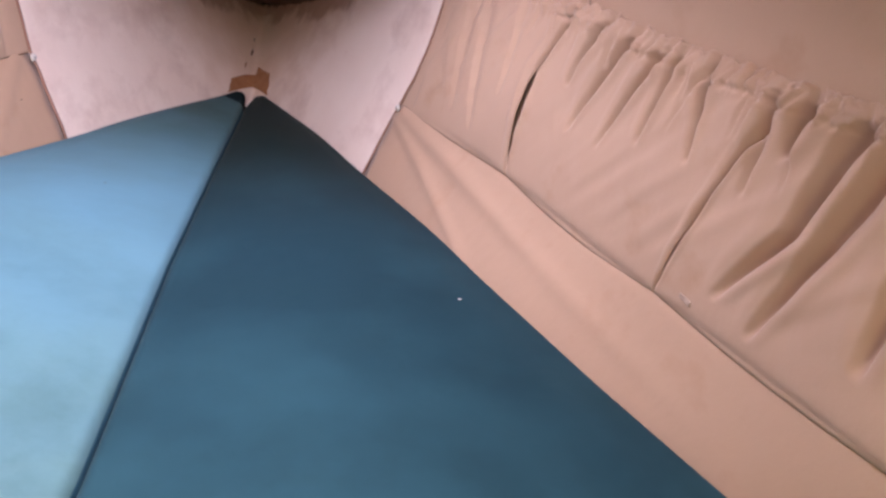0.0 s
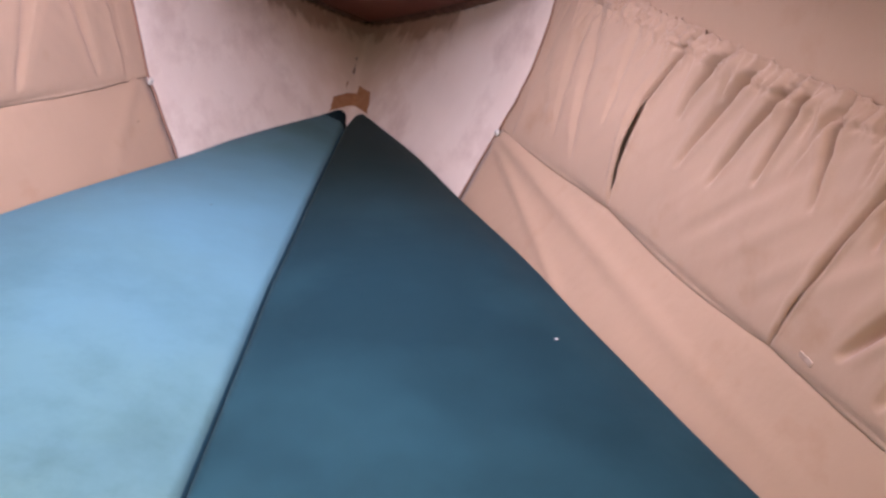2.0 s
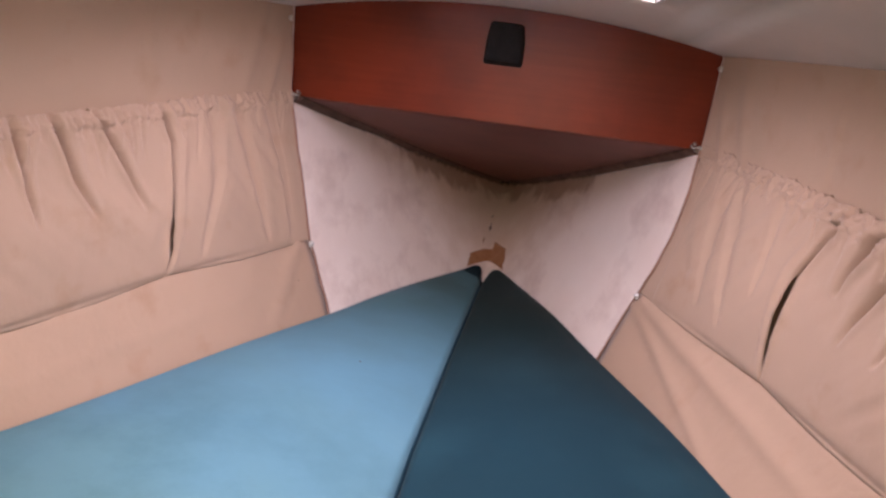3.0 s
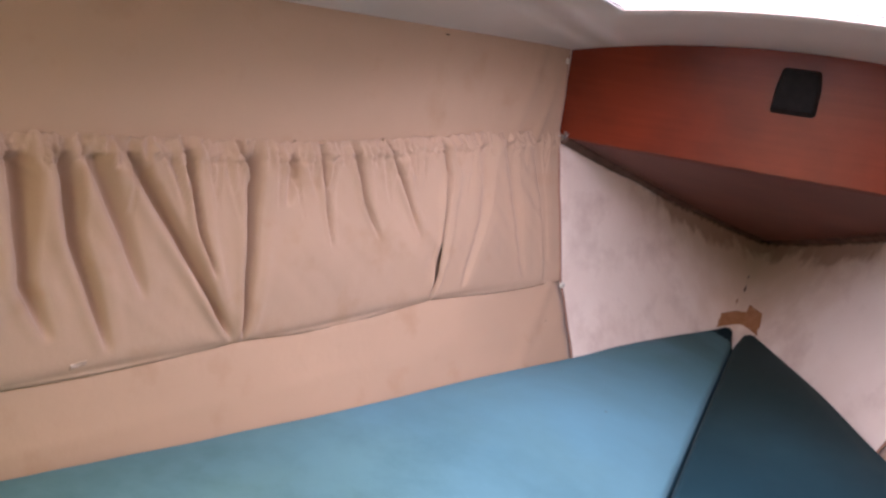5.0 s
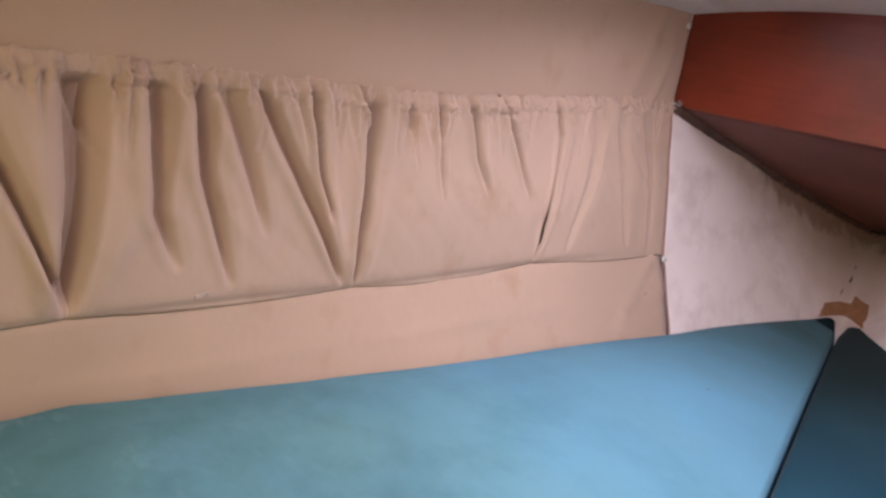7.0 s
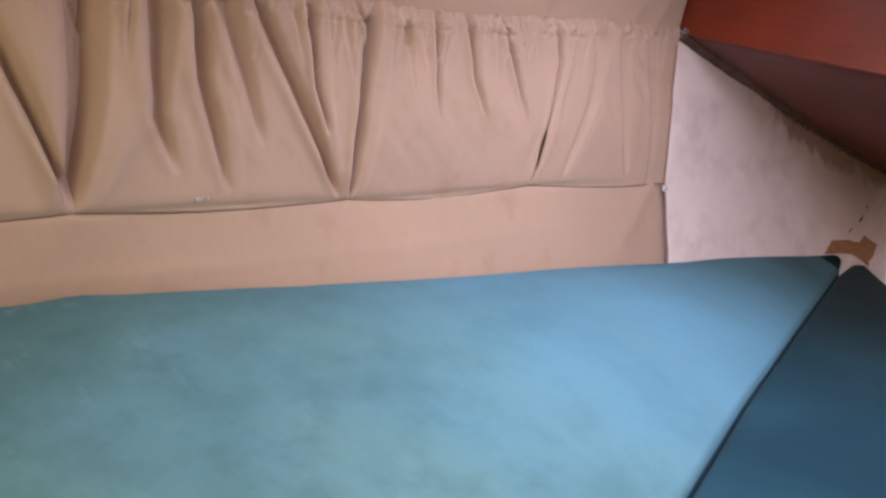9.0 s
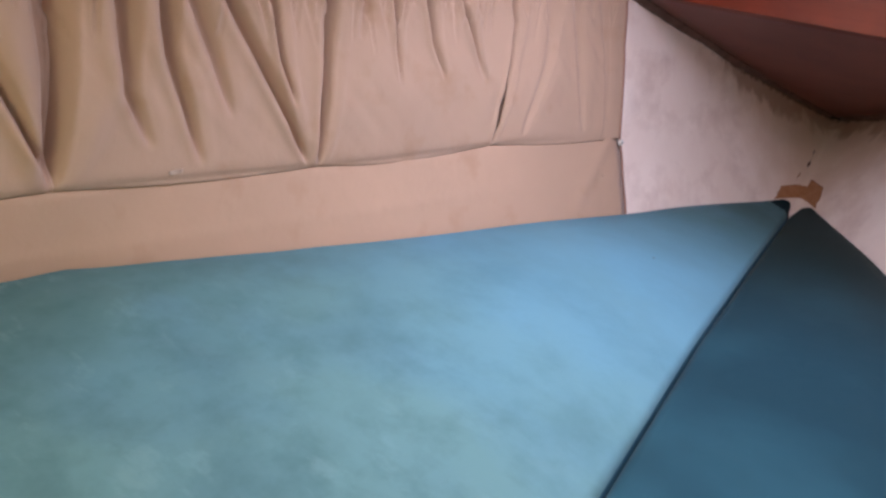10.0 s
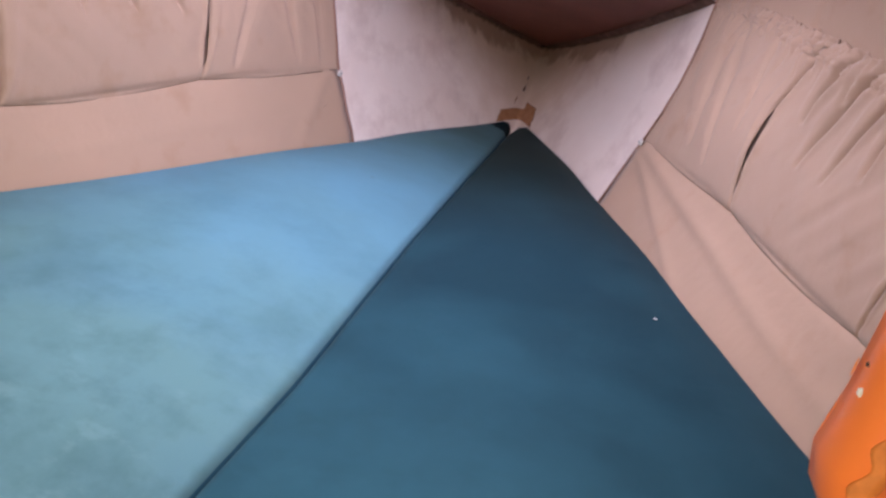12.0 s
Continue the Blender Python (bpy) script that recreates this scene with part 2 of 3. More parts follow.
FORE = 1.205  # where the cloth ends and the bare bow begins


def crease_x(y):
    return np.polyval(CREASE, y)


def gather_x(y):
    return np.polyval(GATHER, y)


def crease_z(y):
    return 0.588 + 0.015 * smoothstep(0.62, 0.98, y)


def gather_z(y):
    return 0.826 + 0.036 * smoothstep(0.6, 1.2, y)


def ceil_z(y):
    return 1.004 + 0.018 * smoothstep(0.4, 1.25, y)


def cushion_x(y):
    y = np.asarray(y, float)
    e = np.polyval(CUSHION, np.maximum(y, 0.2)) + 0.30 * np.maximum(0.2 - y, 0)
    return np.minimum(e, crease_x(y) - 0.004 + 10 * np.maximum(y - 1.2, 0))


def wall_x(y, z):
    """Half-breadth of the lining at y and z."""
    y, z = np.broadcast_arrays(np.asarray(y, float), np.asarray(z, float))
    zk, zg, zc = crease_z(y), gather_z(y), ceil_z(y)
    xe, xk, xg = cushion_x(y) + 0.004, crease_x(y), gather_x(y)
    low = xe + (xk - xe) * (z - 0.475) / (zk - 0.475)
    mid = xk + (xg - xk) * (z - zk) / (zg - zk)
    top = xg + 0.004 * (z - zg) / (zc - zg)
    return np.where(z < zk, low, np.where(z < zg, mid, top))


ROUND = 0.035


def stem_y(z):
    return 1.80 + (z - 0.45) * 1.63


def bow_x(y, z):
    """Half-breadth of the bare bow: sides that run into a rounded stem."""
    b = wall_x(FORE, z) + 0.0025
    run = stem_y(z) - FORE
    k = b / np.sqrt((run + ROUND) ** 2 - ROUND ** 2)
    left = np.clip(stem_y(z) - np.asarray(y, float), 0, None)
    return k * np.sqrt((left + ROUND) ** 2 - ROUND ** 2) + 0.010 * np.sin(np.pi * np.clip(1 - left / run, 0, 1))


def bow_y(x, z):
    lo, hi = FORE, float(stem_y(z))
    for _ in range(30):
        mid = 0.5 * (lo + hi)
        lo, hi = (mid, hi) if float(bow_x(mid, z)) > x else (lo, mid)
    return lo


# ---- the shell ----
def hull_side(s, name, label):
    zs = np.linspace(0.30, 1.08, 40)
    aft = np.linspace(-1.3, FORE, 30)
    fore = 1 - (1 - np.linspace(0, 1, 56)) ** 2
    rows = []
    for z in zs:
        line = [(s * (wall_x(y, z) + 0.0340 - 0.0315 * smoothstep(0.97, FORE, y)), y, z) for y in aft]
        for f in fore[1:]:
            y = FORE + f * (stem_y(z) - FORE)
            line.append((s * bow_x(y, z), y, z))
        line.append((-s * 0.004, float(stem_y(z)) + 0.0006, z))
        rows.append(line)
    tagged(slab(name, rows, (s * 0.02, 0.01, 0), HULL), label, "wall", kind="structure")


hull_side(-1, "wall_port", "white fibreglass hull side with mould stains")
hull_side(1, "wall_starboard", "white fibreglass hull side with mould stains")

# ceiling: cambered deck head with the hatch opening
def head_z(x, y):
    mid = 1.06 + 0.06 * np.maximum(1.215 - y, -0.05)
    return mid - (mid - ceil_z(y)) * (x / gather_x(np.minimum(y, 1.215))) ** 2


# the aft opening is unseen, cut for the added fill lamp
HATCH, AFT_GAP = (-0.215, 0.215, 0.30, 0.92), (-0.30, 0.30, -1.14, -0.50)
xs = np.unique(np.concatenate([np.linspace(-0.95, 0.95, 39), [*HATCH[:2], *AFT_GAP[:2]]]))
ys = np.unique(np.concatenate([np.linspace(-1.3, 1.30, 40), [*HATCH[2:], *AFT_GAP[2:]]]))
head = [[(x, y, head_z(x, y)) for x in xs] for y in ys]


def solid(i, j):
    return not any(h[2] - 1e-6 <= ys[i] and ys[i + 1] <= h[3] + 1e-6 and h[0] - 1e-6 <= xs[j] and xs[j + 1] <= h[1] + 1e-6 for h in (HATCH, AFT_GAP))


tagged(slab("ceiling", head, (0, 0, 0.035), CEIL, keep=solid), "grey-white cambered cabin ceiling with a hatch opening and an added aft gap", "ceiling", kind="structure")

hatch = thing("window_1", (0, 0.61, 1.08), label="white-framed deck hatch opening letting in daylight", category="hatch", kind="structure")
for sx in (-1, 1):
    part("hatch_frame", box_bm((0.012, 0.644, 0.216), (sx * 0.2175, 0.61, 1.172), 0.003), FRAME, hatch)
for yy in (0.2975, 0.9225):
    part("hatch_frame", box_bm((0.422, 0.012, 0.196), (0, yy, 1.180), 0.003), FRAME, hatch)

lid_rows = [[(x, y, 1.290) for x in (-0.245, -0.1, 0.1, 0.245)] for y in (0.265, 0.5, 0.75, 0.955)]
slab("hatch_lid", lid_rows, (0, 0, 0.006), MILKY, hatch, "milky translucent acrylic lid", smooth=False)

latch = part("latch", box_bm((0.046, 0.016, 0.020), (0.004, 0.908, 1.112), 0.006), STEEL, hatch, "dull metal latch on the hatch coaming")
part("latch_lever", box_bm((0.030, 0.012, 0.012), (0.004, 0.897, 1.106), 0.004), STEEL, latch)

# floor and the plain ends that close the cabin
tagged(slab("floor", [[(x, y, 0.0) for x in np.linspace(-0.95, 0.95, 8)] for y in np.linspace(-1.6, 2.2, 10)], (0, 0, -0.03), WOOD, smooth=False), "plain wooden cabin sole", "floor", kind="structure")


def bulkhead_cell(i, j):
    return not (1 <= j <= 1 and i == 1)


bx, bz = [-0.95, -0.30, 0.30, 0.95], [0.0, 0.50, 1.14, 1.45]
tagged(slab("wall_aft", [[(x, -1.2, z) for x in bx] for z in bz], (0, -0.03, 0), WOOD, keep=bulkhead_cell, smooth=False), "plain aft bulkhead with companionway opening", "wall", kind="structure")
for s, nm in ((-1, "wall_low_port"), (1, "wall_low_starboard")):
    rows = [[(s * (wall_x(min(y, FORE), 0.31) + 0.03 if y < FORE else bow_x(y, 0.31) + 0.01), y, z) for y in np.linspace(-1.3, 1.55, 20)] for z in (0.0, 0.32)]
    tagged(slab(nm, rows, (s * 0.02, 0, 0), HULL, smooth=False), "white fibreglass lower hull side", "wall", kind="structure")

# berth base under the cushions
base_rows = [[(u * (cushion_x(y) - 0.012), y, 0.34) for u in np.linspace(-1, 1, 9)] for y in np.linspace(-0.25, 1.70, 30)]
tagged(slab("platform", base_rows, (0, 0, -0.02), WOOD, smooth=False), "plywood berth base under the cushions", "berth base", kind="structure")
tagged(slab("wall_berth", [[(x, -0.25, z) for x in np.linspace(-0.72, 0.72, 5)] for z in (0.0, 0.32)], (0, 0.02, 0), WOOD, smooth=False), "plywood front of the berth base", "wall", kind="structure")


# ---- cushions ----
def cushion(s, mat, label):
    t = thing("berth_cushion", (s * 0.25, 0.6, 0.36), label=label, category="cushion", group="berth cushions")
    tip = 1.752 if s < 0 else 1.742
    ylist = np.concatenate([np.linspace(-0.24, 1.60, 110), np.linspace(1.61, tip, 24)])
    verts, faces, ring = [], [], 0
    for y in ylist:
        xo = float(cushion_x(y))
        gap = 0.0014 + 0.010 * smoothstep(1.60, 1.75, y)
        bend = float(np.interp(y, [0.2, 0.4, 0.8, 1.2, 1.7], [-0.010, -0.003, -0.010, -0.007, 0]))
        xo = max(xo, gap + 0.018)
        endr = smoothstep(tip + 0.002, tip - 0.03, y)
        h = 0.034 * (1 - 0.55 * smoothstep(0.85, 1.3, y)) * (1 - 0.8 * smoothstep(1.3, 1.72, y))
        r = min(0.014, (xo - gap) * 0.35)
        drop = 0.024 if s < 0 else 0.012
        pts = [(0.0004, 0.362), (0.0004, 0.395), (gap, 0.448 - drop)]
        for a in np.linspace(0.2, 1, 6):
            pts.append((gap + r * (1 - math.cos(a * math.pi / 2)), 0.452 - drop + drop * math.sin(a * math.pi / 2)))
        n = 26
        for k in range(1, n + 1):
            u = k / n
            x = gap + r + (xo - r - gap - r) * u
            fu = 1 - (1 - min(u / 0.75, 1)) ** 2
            z = 0.452 + h * fu - 0.004 * smoothstep(0.85, 1, u) + (0.016 * smoothstep(0.3, 1, u) * smoothstep(0.95, 0.3, y) if s < 0 else 0)
            if s < 0:
                z += 0.005 * wave(3, x * 3 + y * 5, 3) * wave(5, y * 9 - x * 4, 2) * smoothstep(0.7, 0.3, y)
                z += 0.0028 * wave(9, y * 30 + x * 18, 1.3) * smoothstep(0.55, 0.25, y) * smoothstep(0.40, 0.1, abs(x - 0.25))
            z += 0.0012 * wave(11 + s, x * 8 + y * 3, 2)
            pts.append((x, z))
        zo = pts[-1][1]
        wob = 0.0025 * float(wave(21 + s, y, 9))
        for a in np.linspace(0.2, 1, 5):
            pts.append((xo - r + wob * a + r * math.sin(a * math.pi / 2), zo - r * (1 - math.cos(a * math.pi / 2))))
        pts += [(xo + wob, 0.40), (xo - 0.004, 0.362)]
        ring = len(pts)
        for x, z in pts:
            verts.append((s * x + bend * float(smoothstep(0.12, 0.0, x)), y, 0.362 + (z - 0.362) * (0.93 + 0.07 * endr)))
    for i in range(len(ylist) - 1):
        for j in range(ring):
            a, b = i * ring + j, i * ring + (j + 1) % ring
            faces.append([a, b, b + ring, a + ring])
    faces += [list(range(ring)), list(range((len(ylist) - 1) * ring, len(ylist) * ring))[::-1]]
    body = mesh_ob("cushion_body", verts, faces, mat, t)
    if s < 0:
        # dark cloth at the pointed end, and the deep blue boxing of the sides
        body.data.materials.append(GUSSET)
        body.data.materials.append(BOXING)
        for poly in body.data.polygons:
            c = poly.center
            v = min(abs(c.x) / max(float(cushion_x(c.y)), 0.02), 1)
            if c.y > 1.635 + 0.050 * v ** 1.5:
                poly.material_index = 1
            elif poly.index % ring < 4 or poly.index % ring > ring - 4:
                poly.material_index = 2
    return t


cushion(-1, PALE, "pale sky-blue velour berth cushion with greenish stains")
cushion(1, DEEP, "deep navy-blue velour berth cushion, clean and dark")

# ---- cloth lining with gathered pockets ----
# each fold: y and z at its top, middle and foot; width and depth at the top
PLEATS_PORT = [
    (0.293, 0.819, 0.286, 0.721, 0.265, 0.590, 0.020, 0.020), (0.209, 0.765, 0.232, 0.696, 0.257, 0.610, 0.008, 0.012),
    (0.460, 0.823, 0.504, 0.733, 0.571, 0.592, 0.010, 0.013), (0.607, 0.830, 0.600, 0.768, 0.586, 0.590, 0.010, 0.016),
    (0.913, 0.856, 0.926, 0.798, 0.893, 0.598, 0.0065, 0.012), (0.520, 0.829, 0.530, 0.733, 0.545, 0.675, 0.006, 0.012),
]
FOLDS_PORT = [
    (0.358, 0.820, 0.352, 0.692, 0.369, 0.631, 0.013, 0.010), (0.399, 0.829, 0.400, 0.732, 0.427, 0.607, 0.011, 0.010),
    (0.426, 0.815, 0.450, 0.732, 0.465, 0.662, 0.011, 0.007), (0.585, 0.836, 0.592, 0.805, 0.602, 0.775, 0.005, 0.009),
    (0.702, 0.837, 0.703, 0.757, 0.710, 0.704, 0.005, 0.008), (0.755, 0.834, 0.768, 0.759, 0.790, 0.708, 0.006, 0.009),
    (0.819, 0.824, 0.843, 0.761, 0.866, 0.708, 0.006, 0.008), (1.020, 0.820, 1.010, 0.740, 0.962, 0.620, 0.014, 0.005),
    (1.073, 0.842, 1.095, 0.723, 1.108, 0.620, 0.012, 0.005), (0.160, 0.820, 0.150, 0.720, 0.140, 0.640, 0.013, 0.010),
    (1.150, 0.840, 1.165, 0.740, 1.170, 0.640, 0.012, 0.004), (0.665, 0.830, 0.655, 0.790, 0.645, 0.760, 0.009, 0.005),
]
PLEATS_STAR = [
    (0.850, 0.815, 0.874, 0.754, 0.870, 0.605, 0.0066, 0.012), (0.512, 0.812, 0.532, 0.716, 0.560, 0.590, 0.0035, 0.009),
    (0.265, 0.815, 0.260, 0.720, 0.255, 0.592, 0.010, 0.014),
]
FOLDS_STAR = [
    (0.516, 0.800, 0.510, 0.760, 0.505, 0.725, 0.007, 0.005),
    (1.035, 0.760, 1.010, 0.690, 0.984, 0.631, 0.013, 0.0024), (0.791, 0.807, 0.800, 0.780, 0.804, 0.750, 0.007, 0.009),
    (0.735, 0.820, 0.750, 0.780, 0.775, 0.700, 0.008, 0.008), (0.678, 0.820, 0.692, 0.780, 0.715, 0.700, 0.007, 0.008),
    (0.651, 0.811, 0.652, 0.780, 0.655, 0.725, 0.006, 0.008), (0.602, 0.815, 0.592, 0.780, 0.578, 0.730, 0.006, 0.008),
    (0.489, 0.815, 0.487, 0.795, 0.485, 0.770, 0.010, 0.010), (0.350, 0.815, 0.345, 0.730, 0.340, 0.640, 0.014, 0.011),
    (0.440, 0.812, 0.448, 0.715, 0.490, 0.625, 0.013, 0.010), (0.400, 0.812, 0.412, 0.722, 0.440, 0.610, 0.012, 0.009),
    (1.090, 0.830, 1.075, 0.730, 1.050, 0.640, 0.016, 0.0022), (0.955, 0.830, 0.945, 0.760, 0.935, 0.700, 0.010, 0.0025),
]


# gape of the pleats that stand open, by their width
OPEN = {0.0065: 0.0037, 0.0066: 0.0052, 0.0035: 0.0019}


def fold_depth(y, z, fold, sharp):
    yt, zt, ym, zm, yb, zb, w, d = fold
    line = np.where(z > zm, ym + (yt - ym) * (z - zm) / (zt - zm), yb + (ym - yb) * (z - zb) / (zm - zb))
    along = np.clip((z - zb) / (zt - zb), 0, 1.1)
    if sharp and w in OPEN:
        # the fore flap stands clear over the sunken aft one
        width = w * (0.25 + 0.85 * np.sqrt(along))
        power = smoothstep(-0.02, 0.16, along)
        u = (y - line) / width
        shape = np.where(u > 0, np.exp(-(np.abs(u) * 1.6) ** 4), np.exp(-(np.abs(u) * 0.9) ** 2.2))
    elif sharp:
        width = w * (0.25 + 0.85 * np.sqrt(along))
        power = smoothstep(-0.02, 0.16, along)
        u = (y - line) / width + 0.6
        shape = np.where(u > 0, 1 - smoothstep(0.4, 1.4, u), np.exp(-(np.abs(u) * 1.9) ** 2))
    else:
        width = w * (0.45 + 0.65 * along)
        power = along ** 0.55 * (1.15 - 0.15 * along)
        u = (y - line) / width + 0.7
        shape = np.where(u > 0, 1 - smoothstep(0.35, 1.55, u), np.exp(-(np.abs(u) * 1.8) ** 2))
    crest = np.exp(-((u + 1.9) / 0.9) ** 2) * 0.22 + np.exp(-((u - 2.8) / 1.0) ** 2) * 0.10
    return d * power * (shape - crest)


def puckers(seed):
    """Short folds that start at the elastic, at irregular steps."""
    rng, out, y = np.random.RandomState(seed), [], 0.08
    while y < FORE - 0.02:
        zg = float(gather_z(y))
        drop = 0.02 + 0.07 * rng.rand() ** 2
        slant = rng.uniform(-0.25, 0.25) * drop
        out.append((y, zg - 0.004, y + slant * 0.4, zg - 0.45 * drop, y + slant, zg - drop, rng.uniform(0.002, 0.0045), rng.uniform(0.004, 0.009)))
        y += rng.uniform(0.006, 0.019)
    return out


def fore_edge(s, z):
    """The cloth's fore edge; on the starboard side it is drawn back between its fasteners."""
    return FORE - (0.024 * np.sin(np.pi * np.clip((np.asarray(z, float) - 0.60) / 0.27, 0, 1)) if s > 0 else 0.0)


def pocket_offset(y, z, pleats, folds, seed):
    zk, zg = crease_z(y), gather_z(y)
    v = (z - zk) / (zg - zk)
    proud = 0.017 - 0.009 * smoothstep(0.95, 1.08, y)
    body = proud * (0.45 * (1 - np.exp(-np.clip(v, 0, 2) / 0.03)) + 0.55 * smoothstep(0, 0.5, v)) * (1 - 0.25 * v)
    d = body + 0.0030 * wave(seed, y + 0.15 * z, 14) * smoothstep(0.05, 0.6, v)
    drape = 0.0017 * wave(seed + 20, y - 0.55 * z, 34) + 0.0012 * wave(seed + 21, y + 0.9 * z, 52)
    d = d + drape * smoothstep(0.04, 0.3, v) * smoothstep(0.97, 0.85, v)
    brink = FORE - 0.040 - 0.020 * np.clip(v, 0, 1) + 0.003 * wave(seed + 16, z, 25)
    d = d * (0.12 + 0.88 * smoothstep(brink, brink - 0.010, y))
    hold = 1 - 0.5 * smoothstep(0.93, 1.0, v)
    for f in pleats:
        d = d - 1.7 * hold * fold_depth(y, z, f, True)
    for f in folds:
        d = d - 3.0 * hold * fold_depth(y, z, f, False)
    for f in puckers(seed):
        d = d - hold * fold_depth(y, z, f, False)
    drift = y + 0.006 * wave(seed + 2, z, 70) + 0.004 * wave(seed + 6, z + y, 140)
    fine = 1 - 2 * np.abs(wave(seed + 1, drift, 250))
    lively = 0.55 + 0.45 * smoothstep(-0.4, 0.5, wave(seed + 4, y, 9))
    d = d + 0.0064 * fine * smoothstep(0.90, 0.97, v) * lively
    d = d - 0.0030 * np.exp(-((v - 0.945 - 0.012 * wave(seed + 12, y, 45)) / 0.012) ** 2) * smoothstep(-0.2, 0.6, wave(seed + 13, y, 40))
    d = d * (1 - 0.5 * smoothstep(0.98, 1.05, v))
    return np.maximum(d, -0.001 - 0.027 * smoothstep(1.15, 0.97, y) * smoothstep(0.985, 0.90, v))


def lining(s, pleats, folds, seed, label):
    t = thing("side_lining", (s * 0.5, 0.5, 0.47), label=label, category="cloth lining", group="side linings")
    off = (s * 0.0015, 0, 0)
    # lower strip, tucked behind the cushion
    ys_ = np.linspace(-1.15, FORE, 150)
    us = np.linspace(0, 1, 36)
    rows = []
    for y in ys_:
        line = []
        zt = float(crease_z(y)) + 0.004
        for u in us:
            z = 0.40 + (zt - 0.40) * u
            d = 0.0026 * float(wave(seed + 7, y + z, 5)) + 0.0012 * float(wave(seed + 22, y - 1.4 * z, 21))
            # soft drawn folds that run from the fastener
            if s > 0:
                q = z - (0.590 - 0.13 * (1.17 - y) + 0.02 * (1.17 - y) ** 2)
                q2 = z - (0.560 - 0.30 * (1.14 - y))
            else:
                q = z - (0.585 - 1.1 * (1.16 - y))
                q2 = z - (0.520 - 0.03 * (0.5 - y))
            d += 0.006 * math.exp(-(q / 0.012) ** 2) * float(smoothstep(0.30 if s > 0 else 1.02, 1.0 if s > 0 else 1.1, y)) * (1 if y < 1.18 else 0.4)
            d += (0.005 if s > 0 else 0.0012) * math.exp(-(q2 / 0.010) ** 2)
            d -= 0.0042 * math.exp(-((zt - z) / 0.006) ** 2)
            x = float(wall_x(y, z)) - d
            edge = 0.004 * float(wave(seed + 8, z, 35)) if y > FORE - 0.03 else 0.0
            line.append((s * x, y + edge * float(smoothstep(FORE - 0.03, FORE, y)), z))
        rows.append(line)
    slab("lower_panel", rows, off, LINING, t)
    # pockets between the pleats
    def straight(y):
        return (y, 1.0, y, 0.7, y, 0.59, 0, 0)

    main = [f for f in pleats if f[5] < 0.606 and f[6] != 0.008 and f[6] != 0.010 or f[0] == 0.607 or f[0] == 0.265]
    bounds = sorted([straight(y) for y in (-1.15, -0.70, -0.38, -0.06, FORE)] + main, key=lambda f: f[4])

    def bound(f, z):
        yt, zt, ym, zm, yb, zb = f[:6]
        z = np.minimum(z, zt + 0.01)
        return np.where(z > zm, ym + (yt - ym) * (z - zm) / (zt - zm), yb + (ym - yb) * (z - zb) / (zm - zb))

    for fa, fb in zip(bounds, bounds[1:]):
        a, b = fa[4], fb[4]
        ny = max(8, int((b - a) / (0.0022 if b > 0.1 else 0.012)))
        vv = np.concatenate([np.linspace(0, 0.06, 6), np.linspace(0.08, 0.80, 46), np.linspace(0.815, 1.05, 26)])
        T, V = np.meshgrid(np.linspace(0, 1, ny), vv, indexing="ij")
        mid = a + (b - a) * T
        Z = crease_z(mid) + V * (gather_z(mid) - crease_z(mid))
        ya, yb = bound(fa, Z), bound(fb, Z)
        if fa[6] in OPEN:
            # this pleat gapes: its fore flap stands off from the aft one
            ya = ya + OPEN[fa[6]] * smoothstep(fa[5] - 0.01, fa[5] + 0.05, Z) * smoothstep(fa[1] + 0.012, fa[3] - 0.03, Z)
        if fb[4] == FORE:
            yb = fore_edge(s, Z)
        Y = ya + (yb - ya) * T
        # the flap of each pocket sags a little between its stitches
        Z = Z - 0.006 * np.sin(np.pi * T) * np.exp(-V / 0.10)
        D = pocket_offset(Y, Z, pleats, folds, seed)
        Z = Z + (0.0022 * wave(seed + 5, Y, 85) + 0.0022 * wave(seed + 15, Y, 230)) * smoothstep(0.93, 1.05, V)
        X = s * (wall_x(Y, Z) - D - 0.0015)
        slab("pocket", np.stack([X, Y, Z], -1), off, POCKET, t)
    # cloth tucked in behind the open pleats
    for f in pleats:
        if f[6] in OPEN:
            rows = [[(s * (float(wall_x(y, z)) + (0.0095 if s > 0 else 0.0075)), y, z) for z in np.linspace(0.585, 0.86, 14)] for y in np.linspace(f[2] - 0.05, f[2] + 0.05, 9)]
            slab("pleat_backing", rows, off, POCKET, t)
    # upper panels
    rows = []
    for y in np.concatenate([np.linspace(-1.15, 0.88, 70), np.linspace(0.89, FORE, 70)]):
        line = []
        for u in np.linspace(0, 1, 30):
            z0, z1 = float(gather_z(y)) - 0.006, float(ceil_z(y)) + 0.012
            z = z0 + (z1 - z0) * u
            d = 0.003 * float(wave(seed + 9, y * 1.3 - z, 6)) * u * (1 - u) * 4
            d += 0.0030 * float(smoothstep(0.898, 0.904, y)) * float(smoothstep(0.99, 0.93, z))
            q = (y - 1.17) + (0.95 - z) * 0.35
            d += 0.005 * math.exp(-(q / 0.010) ** 2) * float(smoothstep(1.0, 0.86, z)) + 0.003 * math.exp(-((q + 0.06) / 0.014) ** 2)
            line.append((s * (float(wall_x(y, z)) - d), y, z))
        rows.append(line)
    slab("upper_panel", rows, off, LINING, t)
